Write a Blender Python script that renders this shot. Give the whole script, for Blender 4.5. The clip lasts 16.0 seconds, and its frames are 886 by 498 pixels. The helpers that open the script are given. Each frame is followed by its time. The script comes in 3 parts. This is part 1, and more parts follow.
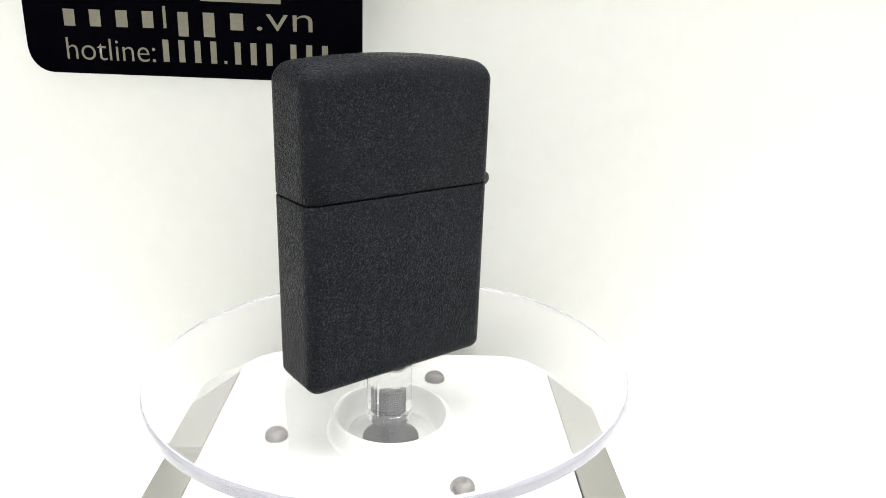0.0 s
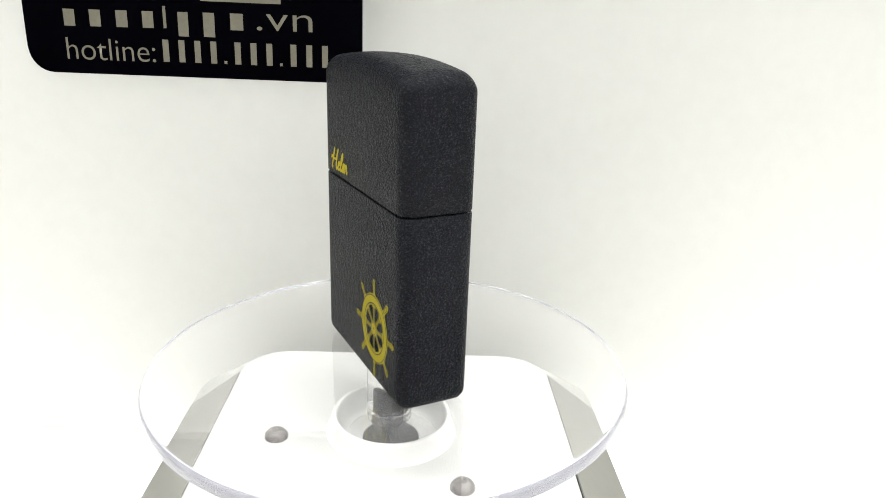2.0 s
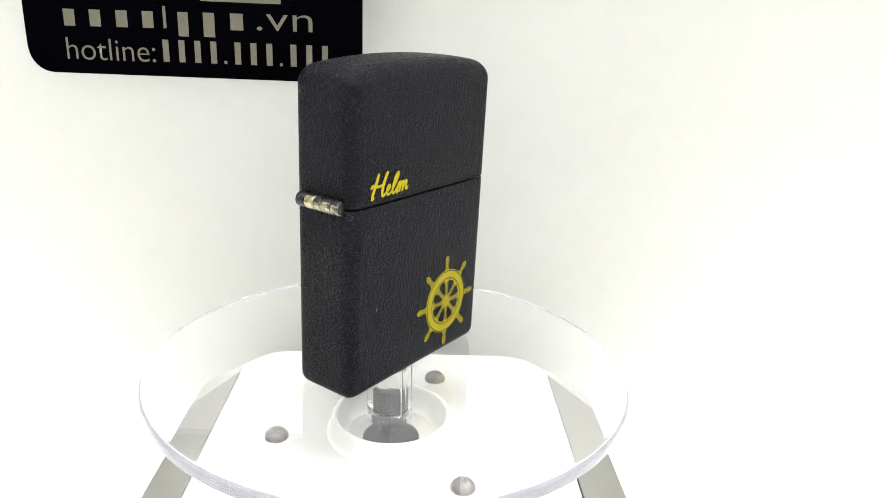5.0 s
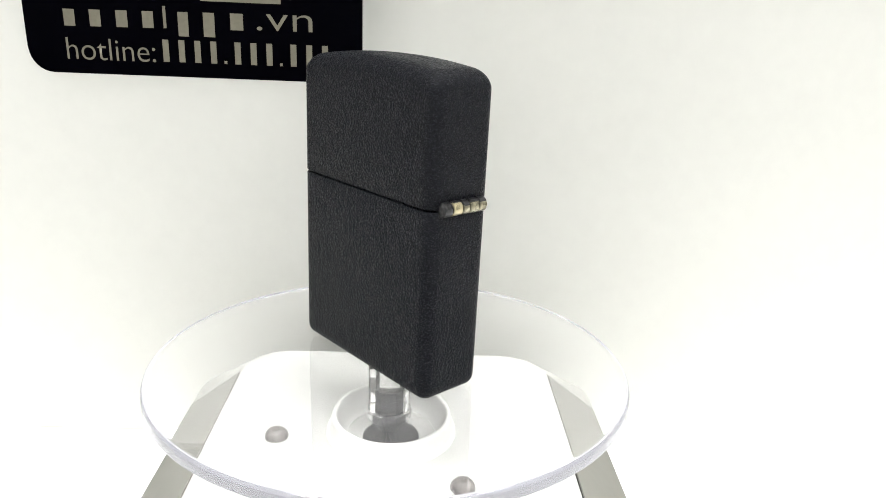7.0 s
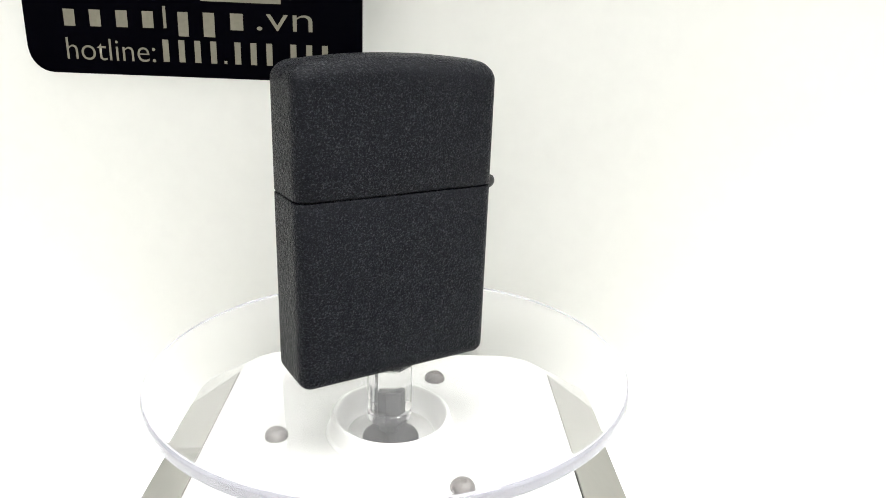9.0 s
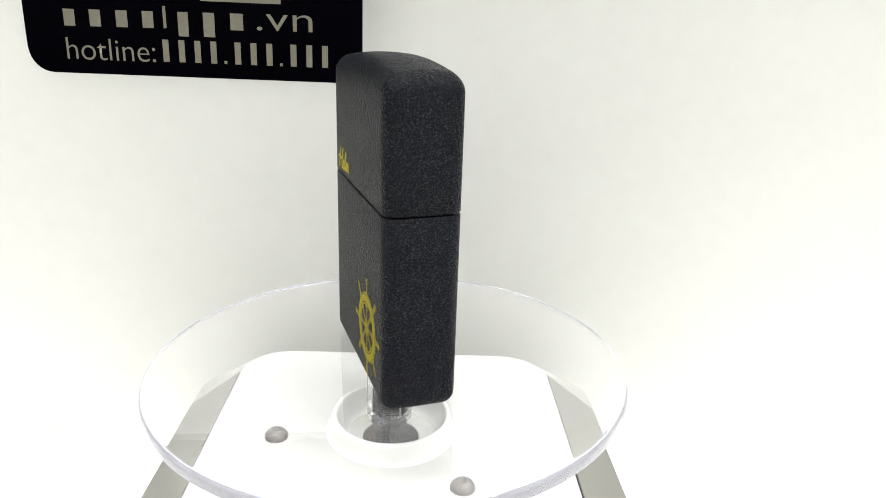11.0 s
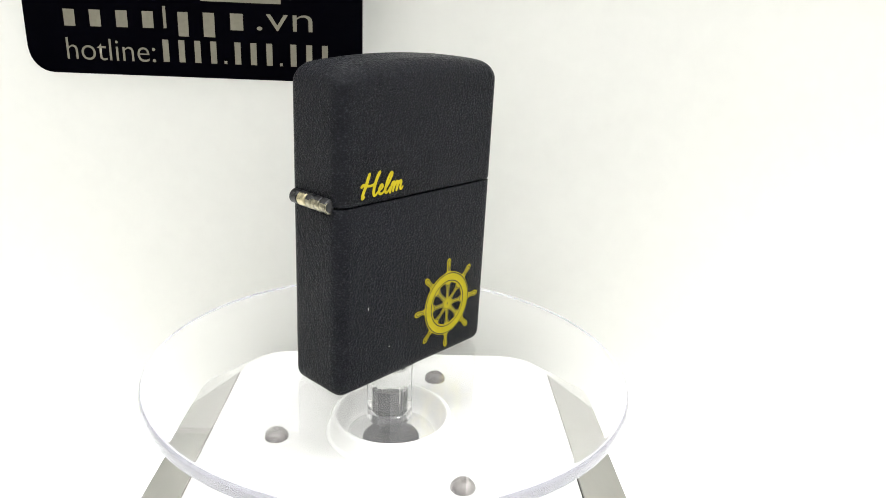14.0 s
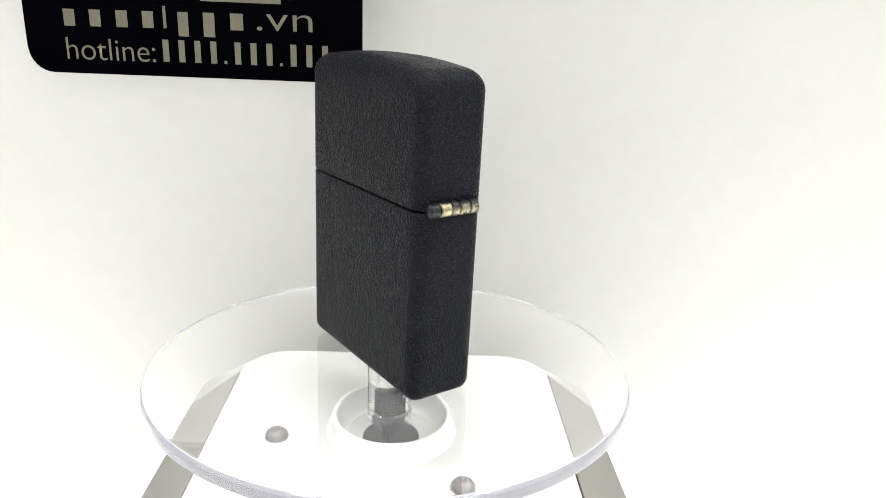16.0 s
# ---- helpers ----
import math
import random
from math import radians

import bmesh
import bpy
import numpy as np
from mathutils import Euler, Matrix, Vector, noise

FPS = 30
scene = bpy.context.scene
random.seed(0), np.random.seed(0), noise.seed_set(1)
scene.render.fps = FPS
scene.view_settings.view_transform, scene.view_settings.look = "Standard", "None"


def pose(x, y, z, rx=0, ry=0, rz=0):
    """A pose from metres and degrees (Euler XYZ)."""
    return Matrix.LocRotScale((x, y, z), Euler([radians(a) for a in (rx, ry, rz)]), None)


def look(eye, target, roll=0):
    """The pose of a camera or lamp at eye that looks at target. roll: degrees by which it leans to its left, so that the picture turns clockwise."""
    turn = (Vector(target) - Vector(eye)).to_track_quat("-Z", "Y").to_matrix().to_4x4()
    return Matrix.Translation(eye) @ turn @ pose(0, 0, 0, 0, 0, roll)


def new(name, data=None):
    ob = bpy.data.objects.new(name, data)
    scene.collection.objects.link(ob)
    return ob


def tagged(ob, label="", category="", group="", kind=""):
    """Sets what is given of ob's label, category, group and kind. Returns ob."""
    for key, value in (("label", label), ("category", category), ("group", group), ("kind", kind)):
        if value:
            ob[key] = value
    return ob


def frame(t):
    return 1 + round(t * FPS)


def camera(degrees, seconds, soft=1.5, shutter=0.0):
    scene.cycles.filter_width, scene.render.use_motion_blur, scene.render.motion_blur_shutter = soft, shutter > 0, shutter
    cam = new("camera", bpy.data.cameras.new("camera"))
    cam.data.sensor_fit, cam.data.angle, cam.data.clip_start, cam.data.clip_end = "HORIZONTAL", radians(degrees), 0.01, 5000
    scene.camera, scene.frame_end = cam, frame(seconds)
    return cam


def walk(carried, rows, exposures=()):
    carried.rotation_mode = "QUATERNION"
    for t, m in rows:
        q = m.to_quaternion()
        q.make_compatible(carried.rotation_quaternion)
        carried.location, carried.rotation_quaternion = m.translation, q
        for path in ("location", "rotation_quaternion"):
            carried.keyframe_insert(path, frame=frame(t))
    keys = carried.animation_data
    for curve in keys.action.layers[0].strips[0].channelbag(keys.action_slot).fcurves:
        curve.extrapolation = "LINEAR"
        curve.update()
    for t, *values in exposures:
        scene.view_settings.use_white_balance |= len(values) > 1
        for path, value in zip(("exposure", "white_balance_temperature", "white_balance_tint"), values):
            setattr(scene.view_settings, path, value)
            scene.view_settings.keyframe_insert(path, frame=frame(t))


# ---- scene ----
# ---- camera: a phone that stands still ----
U = 0.001
FLOOR = 55.0
SECONDS = 16.0
cam = camera(62.94, SECONDS, soft=0.9)
cam_pose = (pose(5.12 * U, -130.53 * U, (66.86 + FLOOR) * U, 0, 0, -2.044)
            @ pose(0, 0, 0, 90 - 18.633, 0, 0) @ pose(0, 0, 0, 0, 0, 2.426))
EXPOSURES = [(0, 0.49), (0.5, 0.45), (1, 0.4), (1.5, 0.34), (2, 0.34), (2.5, 0.37), (3, 0.42), (3.5, 0.46), (4, 0.49), (4.5, 0.49), (5, 0.44), (5.5, 0.4), (6, 0.2), (6.3, 0.02), (6.5, 0.146), (7, 0.343), (7.5, 0.45), (8, 0.49), (8.5, 0.49), (9, 0.49), (9.5, 0.47), (10, 0.41), (10.5, 0.35), (11, 0.32), (11.5, 0.305), (12, 0.42), (12.5, 0.46), (13, 0.49), (13.5, 0.49), (14, 0.45), (14.5, 0.396), (15, 0.396), (15.2, 0.33), (15.4, 0.06), (15.5, 0), (16, 0.305)]
walk(cam, [(0.0, cam_pose), (SECONDS, cam_pose)], exposures=EXPOSURES)

# ---- light: a soft panel of room lamps high up in front of the table, and a ceiling panel above it ----
world = bpy.data.worlds.new("room_light")
scene.world = world
world.use_nodes = True
world.node_tree.nodes["Background"].inputs[0].default_value = (0.95, 0.98, 1.0, 1)
world.node_tree.nodes["Background"].inputs[1].default_value = 0.2


def area_lamp(name, eye, target, sx, sy, watts, colour):
    data = bpy.data.lights.new(name, "AREA")
    data.shape, data.size, data.size_y = "RECTANGLE", sx * U, sy * U
    data.energy, data.color = watts, colour
    ob = new(name, data)
    ob.matrix_world = look([c * U for c in eye], [c * U for c in target])
    return ob


area_lamp("room_lamp", (480, -1130, 1180), (0, 0, 60), 1600, 800, 14.0, (0.99, 0.99, 0.98))
area_lamp("ceiling_lamp", (90, -220, 1560), (90, -60, 0), 1600, 520, 28.5, (0.99, 0.99, 0.98))


# ---- materials ----
def material(name, colour, rough=0.5, metal=0.0, grain=None, amount=0.1, bump=0.0, bump_scale=1000.0,
             coarse=40.0, transmission=0.0, ior=1.5, rough_var=0.0, coat=0.0):
    """A surface with variation at two scales: a fine grain and coarse blotches, both in metres."""
    m = bpy.data.materials.new(name)
    m.use_nodes = True
    nt = m.node_tree
    b = nt.nodes["Principled BSDF"]
    b.inputs["Base Color"].default_value = (*colour, 1)
    b.inputs["Roughness"].default_value = rough
    b.inputs["Metallic"].default_value = metal
    b.inputs["IOR"].default_value = ior
    b.inputs["Transmission Weight"].default_value = transmission
    b.inputs["Coat Weight"].default_value = coat
    tc = nt.nodes.new("ShaderNodeTexCoord")

    def tex(scale, detail=4.0):
        n = nt.nodes.new("ShaderNodeTexNoise")
        n.inputs["Scale"].default_value, n.inputs["Detail"].default_value = scale, detail
        nt.links.new(tc.outputs["Object"], n.inputs["Vector"])
        return n

    if grain:
        fine, big = tex(grain), tex(coarse, 3.0)
        add = nt.nodes.new("ShaderNodeMath")
        add.operation = "MULTIPLY_ADD"
        nt.links.new(big.outputs["Fac"], add.inputs[0])
        add.inputs[1].default_value = 0.7
        nt.links.new(fine.outputs["Fac"], add.inputs[2])
        rng = nt.nodes.new("ShaderNodeMapRange")
        rng.inputs["From Min"].default_value, rng.inputs["From Max"].default_value = 0.5, 1.2
        rng.inputs["To Min"].default_value, rng.inputs["To Max"].default_value = 1 - amount, 1 + amount
        nt.links.new(add.outputs[0], rng.inputs["Value"])
        mul = nt.nodes.new("ShaderNodeVectorMath")
        mul.operation = "SCALE"
        mul.inputs[0].default_value = colour
        nt.links.new(rng.outputs["Result"], mul.inputs["Scale"])
        nt.links.new(mul.outputs["Vector"], b.inputs["Base Color"])
        if rough_var:
            rr = nt.nodes.new("ShaderNodeMapRange")
            rr.inputs["From Min"].default_value, rr.inputs["From Max"].default_value = 0.3, 0.7
            rr.inputs["To Min"].default_value, rr.inputs["To Max"].default_value = rough - rough_var, rough + rough_var
            nt.links.new(big.outputs["Fac"], rr.inputs["Value"])
            nt.links.new(rr.outputs["Result"], b.inputs["Roughness"])
    if bump:
        n = tex(bump_scale, 3.0)
        bp = nt.nodes.new("ShaderNodeBump")
        bp.inputs["Strength"].default_value = 1.0
        bp.inputs["Distance"].default_value = bump
        nt.links.new(n.outputs["Fac"], bp.inputs["Height"])
        nt.links.new(bp.outputs["Normal"], b.inputs["Normal"])
    return m


def crackle_material():
    """Black powder coat that dried in fine wrinkles: small blunt grains with shiny tops, some glints put into the
    colour.
    """
    m = bpy.data.materials.new("black_crackle")
    m.use_nodes = True
    nt = m.node_tree
    b = nt.nodes["Principled BSDF"]
    tc = nt.nodes.new("ShaderNodeTexCoord")
    warp = nt.nodes.new("ShaderNodeTexNoise")
    warp.inputs["Scale"].default_value, warp.inputs["Detail"].default_value = 1500.0, 2.0
    nt.links.new(tc.outputs["Object"], warp.inputs["Vector"])
    mixv = nt.nodes.new("ShaderNodeVectorMath")
    mixv.operation = "MULTIPLY_ADD"
    nt.links.new(warp.outputs["Color"], mixv.inputs[0])
    mixv.inputs[1].default_value = (0.0005, 0.0005, 0.0005)
    nt.links.new(tc.outputs["Object"], mixv.inputs[2])
    cell = nt.nodes.new("ShaderNodeTexVoronoi")
    cell.feature = "SMOOTH_F1"
    cell.inputs["Scale"].default_value = 2500.0
    cell.inputs["Smoothness"].default_value = 0.6
    nt.links.new(mixv.outputs[0], cell.inputs["Vector"])
    fine = nt.nodes.new("ShaderNodeTexNoise")
    fine.inputs["Scale"].default_value, fine.inputs["Detail"].default_value = 3400.0, 3.0
    nt.links.new(tc.outputs["Object"], fine.inputs["Vector"])
    h = nt.nodes.new("ShaderNodeMath")
    h.operation = "MULTIPLY_ADD"
    nt.links.new(fine.outputs["Fac"], h.inputs[0])
    h.inputs[1].default_value = 1.1
    nt.links.new(cell.outputs["Distance"], h.inputs[2])
    tall = nt.nodes.new("ShaderNodeVectorMath")
    tall.operation = "MULTIPLY"
    nt.links.new(mixv.outputs[0], tall.inputs[0])
    tall.inputs[1].default_value = (1.0, 1.0, 0.65)
    wrinkle = nt.nodes.new("ShaderNodeTexNoise")
    wrinkle.inputs["Scale"].default_value, wrinkle.inputs["Detail"].default_value = 950.0, 2.5
    nt.links.new(tall.outputs[0], wrinkle.inputs["Vector"])
    h2 = nt.nodes.new("ShaderNodeMath")
    h2.operation = "MULTIPLY_ADD"
    nt.links.new(wrinkle.outputs["Fac"], h2.inputs[0])
    h2.inputs[1].default_value = 1.4
    nt.links.new(h.outputs[0], h2.inputs[2])
    bp = nt.nodes.new("ShaderNodeBump")
    bp.inputs["Strength"].default_value, bp.inputs["Distance"].default_value = 1.0, 0.00025
    nt.links.new(h2.outputs[0], bp.inputs["Height"])
    nt.links.new(bp.outputs["Normal"], b.inputs["Normal"])
    big = nt.nodes.new("ShaderNodeTexNoise")
    big.inputs["Scale"].default_value, big.inputs["Detail"].default_value = 120.0, 3.0
    nt.links.new(tc.outputs["Object"], big.inputs["Vector"])
    ramp = nt.nodes.new("ShaderNodeMix")
    ramp.data_type = "RGBA"
    ramp.inputs["A"].default_value = (0.0012, 0.0016, 0.0034, 1)
    ramp.inputs["B"].default_value = (0.0028, 0.0033, 0.0056, 1)
    nt.links.new(big.outputs["Fac"], ramp.inputs["Factor"])
    speck = nt.nodes.new("ShaderNodeTexNoise")
    speck.inputs["Scale"].default_value, speck.inputs["Detail"].default_value = 3300.0, 2.0
    flat = nt.nodes.new("ShaderNodeVectorMath")
    flat.operation = "MULTIPLY"
    nt.links.new(mixv.outputs[0], flat.inputs[0])
    flat.inputs[1].default_value = (0.8, 0.8, 1.25)
    nt.links.new(flat.outputs[0], speck.inputs["Vector"])
    # glints on the grain tops, painted as paler specks in the base colour
    glint_mask = nt.nodes.new("ShaderNodeMapRange")
    glint_mask.inputs["From Min"].default_value, glint_mask.inputs["From Max"].default_value = 0.55, 0.74
    nt.links.new(speck.outputs["Fac"], glint_mask.inputs["Value"])
    glint_mix = nt.nodes.new("ShaderNodeMix")
    glint_mix.data_type = "RGBA"
    nt.links.new(glint_mask.outputs["Result"], glint_mix.inputs["Factor"])
    nt.links.new(ramp.outputs["Result"], glint_mix.inputs["A"])
    glint_mix.inputs["B"].default_value = (0.020, 0.021, 0.026, 1)
    nt.links.new(glint_mix.outputs["Result"], b.inputs["Base Color"])
    gl = nt.nodes.new("ShaderNodeMapRange")
    gl.inputs["From Min"].default_value, gl.inputs["From Max"].default_value = 0.35, 0.65
    gl.inputs["To Min"].default_value, gl.inputs["To Max"].default_value = 0.62, 0.16
    nt.links.new(fine.outputs["Fac"], gl.inputs["Value"])
    nt.links.new(gl.outputs["Result"], b.inputs["Roughness"])
    tops = nt.nodes.new("ShaderNodeMapRange")
    tops.inputs["From Min"].default_value, tops.inputs["From Max"].default_value = 0.42, 0.68
    tops.inputs["To Min"].default_value, tops.inputs["To Max"].default_value = 0.03, 0.15
    nt.links.new(speck.outputs["Fac"], tops.inputs["Value"])
    nt.links.new(tops.outputs["Result"], b.inputs["Specular IOR Level"])
    b.inputs["Coat Weight"].default_value, b.inputs["Coat Roughness"].default_value = 0.16, 0.62
    b.inputs["Specular Tint"].default_value = (0.88, 0.93, 1.0, 1)
    return m


BLACK = crackle_material()
DARK = material("dark_gap", (0.003, 0.003, 0.003), 0.7, grain=900.0, amount=0.2)
YELLOW = material("yellow_ink", (0.34, 0.285, 0.005), 0.65, grain=2500.0, amount=0.10, coarse=300.0, bump=0.00002, bump_scale=3000.0)
LETTER_YELLOW = material("bright_yellow_ink", (0.39, 0.32, 0.005), 0.65, grain=2500.0, amount=0.10, coarse=300.0)
for ink_material in (YELLOW, LETTER_YELLOW):
    ink_material.node_tree.nodes["Principled BSDF"].inputs["Specular IOR Level"].default_value = 0.2
INK = material("dark_ink_line", (0.012, 0.010, 0.002), 0.6, grain=2500.0, amount=0.2)
KNUCKLE = material("worn_brass", (0.45, 0.40, 0.26), 0.32, 1.0, grain=900.0, amount=0.35, coarse=500.0, rough_var=0.1)
KNUCKLE_DARK = material("blackened_steel", (0.006, 0.006, 0.007), 0.35, 0.0, grain=900.0, amount=0.5, coarse=600.0, rough_var=0.1)
KNUCKLE_MID = material("tarnished_steel", (0.27, 0.25, 0.18), 0.3, 1.0, grain=900.0, amount=0.7, coarse=700.0, rough_var=0.1)
CLEAR = material("clear_acrylic", (0.98, 0.98, 0.98), 0.0, transmission=0.965, ior=1.49)
FROSTED = material("worn_clear_acrylic", (0.98, 0.98, 0.98), 0.025, transmission=0.985, ior=1.49)
FOOT = material("scuffed_clear_acrylic", (0.96, 0.96, 0.97), 0.10, transmission=0.95, ior=1.49, grain=1500.0, amount=0.08, bump=0.00003, bump_scale=1800.0)
# lavender of the inner reflections is put into the edge's colour
RIM = material("cut_acrylic_edge_sheen", (0.86, 0.86, 0.98), 0.10, transmission=0.80, ior=1.49, grain=300.0, amount=0.02)
PLASTIC = material("white_plastic", (0.35, 0.35, 0.335), 0.5, grain=700.0, amount=0.02, coarse=25.0, bump=0.00001, bump_scale=2500.0)
# the base's white plastic, painted lighter to offset shade inside the collar
COLLAR = material("lightened_white_plastic", (0.52, 0.52, 0.50), 0.45, grain=700.0, amount=0.02, coarse=25.0)
GREY = material("grey_panel", (0.135, 0.132, 0.118), 0.45, grain=500.0, amount=0.06, coarse=60.0, bump=0.00001, bump_scale=1500.0)
RUBBER = material("smoky_rubber", (0.125, 0.112, 0.106), 0.25, transmission=0.4, ior=1.45, grain=1400.0, amount=0.5, coarse=500.0, bump=0.00026, bump_scale=900.0)
STEEL = material("dull_steel", (0.014, 0.014, 0.018), 0.45, 0.2, grain=3500.0, amount=0.7, coarse=900.0, bump=0.00008, bump_scale=2500.0)
MOTOR = material("dark_metal", (0.02, 0.02, 0.022), 0.35, 0.3, grain=800.0, amount=0.3, coarse=200.0)
PAPER = material("white_backdrop", (0.79, 0.79, 0.755), 0.75, grain=260.0, amount=0.02, coarse=9.0, bump=0.00002, bump_scale=900.0)
BOARD = material("white_board", (0.84, 0.84, 0.82), 0.55, grain=300.0, amount=0.015, coarse=12.0)
# dark surface beyond the board, added out of view to limit bounce
TABLE = material("unseen_dark_tabletop", (0.12, 0.12, 0.12), 0.5, grain=200.0, amount=0.1, coarse=6.0)
# for the unseen front wall: grey so that gloss reflects something dark
DARK_ROOM = material("unseen_grey_wall", (0.38, 0.38, 0.38), 0.8, grain=120.0, amount=0.04, coarse=3.0)
# for unseen side walls and ceiling, tone set for the fill they bounce
ROOM = material("unseen_fill_paint", (0.62, 0.62, 0.61), 0.8, grain=120.0, amount=0.04, coarse=3.0)
GLOSS = material("black_acrylic", (0.0006, 0.0006, 0.0014), 0.1, grain=200.0, amount=0.2, coarse=30.0)
GLOSS.node_tree.nodes["Principled BSDF"].inputs["Specular IOR Level"].default_value = 0.02
CHAMPAGNE = material("champagne_lettering", (0.15, 0.14, 0.104), 0.5, 0.2, grain=1500.0, amount=0.12, coarse=120.0)
DUST = material("grey_dust", (0.25, 0.24, 0.23), 0.9, grain=900.0, amount=0.3)


# ---- mesh helpers; plan numbers are in millimetres ----
def link(name, bm, mats, parent=None, label="", smooth=True):
    bmesh.ops.recalc_face_normals(bm, faces=bm.faces)
    for v in bm.verts:
        v.co *= U
    me = bpy.data.meshes.new(name)
    bm.to_mesh(me)
    bm.free()
    for m in mats if isinstance(mats, (list, tuple)) else [mats]:
        me.materials.append(m)
    for p in me.polygons:
        p.use_smooth = smooth
    ob = new(name, me)
    ob.parent = parent
    if label:
        tagged(ob, label)
    return ob


def part(name, bm, material_, parent, label="", smooth=True):
    return link(name, bm, material_, parent, label, smooth)


def sharp(ob, degrees=35):
    ob.data.set_sharp_from_angle(angle=radians(degrees))
    return ob


def rrect(hw, hd, r, nc=6, nx=16, ny=6):
    """Outline of a rounded rectangle; the number of points does not depend on its size."""
    r = max(r, 0.01)
    pts = []
    for cx, cy, a0 in ((1, -1, -90), (1, 1, 0), (-1, 1, 90), (-1, -1, 180)):
        for k in range(nc + 1):
            a = radians(a0 + 90 * k / nc)
            pts.append((cx * (hw - r) + r * math.cos(a), cy * (hd - r) + r * math.sin(a)))
        nxt = {(1, -1): (ny, 0, 1), (1, 1): (nx, -1, 0), (-1, 1): (ny, 0, -1), (-1, -1): (nx, 1, 0)}[(cx, cy)]
        n, dx, dy = nxt
        span = 2 * (hw - r) if dx else 2 * (hd - r)
        x0, y0 = pts[-1]
        for k in range(1, n):
            pts.append((x0 + dx * span * k / n, y0 + dy * span * k / n))
    return pts


def loft(bm, loops, cap_start=True, cap_end=True, mat=0):
    rings = [[bm.verts.new(p) for p in lp] for lp in loops]
    n = len(rings[0])
    for a, b in zip(rings, rings[1:]):
        for i in range(n):
            bm.faces.new((a[i], a[(i + 1) % n], b[(i + 1) % n], b[i])).material_index = mat
    if cap_start:
        bm.faces.new(rings[0][::-1]).material_index = mat
    if cap_end:
        bm.faces.new(rings[-1]).material_index = mat
    return rings


def lathe(bm, profile, n=64, closed=False, mats=None):
    """Turns a profile of (radius, z) about the z axis."""
    rings = []
    for r, z in profile:
        if r < 1e-6:
            rings.append([bm.verts.new((0, 0, z))])
        else:
            rings.append([bm.verts.new((r * math.cos(2 * math.pi * i / n), r * math.sin(2 * math.pi * i / n), z)) for i in range(n)])
    pairs = list(zip(rings, rings[1:]))
    if closed:
        pairs.append((rings[-1], rings[0]))
    for k, (a, b) in enumerate(pairs):
        for i in range(n):
            j = (i + 1) % n
            if len(a) == 1 and len(b) == 1:
                continue
            if len(a) == 1:
                f = bm.faces.new((a[0], b[j], b[i]))
            elif len(b) == 1:
                f = bm.faces.new((a[i], a[j], b[0]))
            else:
                f = bm.faces.new((a[i], a[j], b[j], b[i]))
            if mats:
                f.material_index = mats[k]
    return bm


def box(bm, x0, x1, y0, y1, z0, z1, bevel=0.0):
    vs = [bm.verts.new((x, y, z)) for z in (z0, z1) for y in (y0, y1) for x in (x0, x1)]
    for q in ((0, 2, 3, 1), (4, 5, 7, 6), (0, 1, 5, 4), (2, 6, 7, 3), (0, 4, 6, 2), (1, 3, 7, 5)):
        bm.faces.new([vs[i] for i in q])
    if bevel:
        bmesh.ops.bevel(bm, geom=list(bm.edges), offset=bevel, segments=2, affect="EDGES")
    return bm


def slab(bm, outline, y_front, thick):
    """An upright sheet from an outline of (x, z), its face turned to -y."""
    front = [bm.verts.new((x, y_front, z)) for x, z in outline]
    back = [bm.verts.new((x, y_front + thick, z)) for x, z in outline]
    bm.faces.new(front)
    bm.faces.new(back[::-1])
    n = len(front)
    for i in range(n):
        bm.faces.new((front[i], back[i], back[(i + 1) % n], front[(i + 1) % n]))


def ribbon(bm, pts, widths, y_front, steps=6, caps=(True, True)):
    """A brush stroke of changing width through the points (x, z), smooth between them."""
    P = [Vector(p) for p in pts]
    line, wid = [], []
    for i in range(len(P) - 1):
        p0, p1, p2, p3 = P[max(i - 1, 0)], P[i], P[i + 1], P[min(i + 2, len(P) - 1)]
        for k in range(steps + (i == len(P) - 2)):
            t = k / steps
            line.append(0.5 * (2 * p1 + (p2 - p0) * t + (2 * p0 - 5 * p1 + 4 * p2 - p3) * t * t + (3 * p1 - p0 - 3 * p2 + p3) * t ** 3))
            w0, w1 = widths[min(i, len(widths) - 1)], widths[min(i + 1, len(widths) - 1)]
            wid.append(w0 + (w1 - w0) * t)
    left, right = [], []
    for i, p in enumerate(line):
        d = (line[min(i + 1, len(line) - 1)] - line[max(i - 1, 0)]).normalized()
        nrm = Vector((-d.y, d.x)) * wid[i] / 2
        left.append(p + nrm)
        right.append(p - nrm)
    quads = []
    for a in (left, right):
        quads.append([bm.verts.new((p.x, y_front, p.y)) for p in a])
    for i in range(len(line) - 1):
        bm.faces.new((quads[0][i], quads[1][i], quads[1][i + 1], quads[0][i + 1]))
    for end, wanted in ((0, caps[0]), (len(line) - 1, caps[1])):
        if not wanted:
            continue
        c, d = line[end], (line[end] - line[end - 1 if end else 1]).normalized()
        r = wid[end] / 2
        nrm = Vector((-d.y, d.x))
        arc = [bm.verts.new((*(lambda q: (q.x, y_front, q.y))(c + nrm * r * math.cos(a) + d * r * math.sin(a)),)) for a in [math.pi * k / 8 for k in range(9)]]
        bm.faces.new(arc)
    return bm


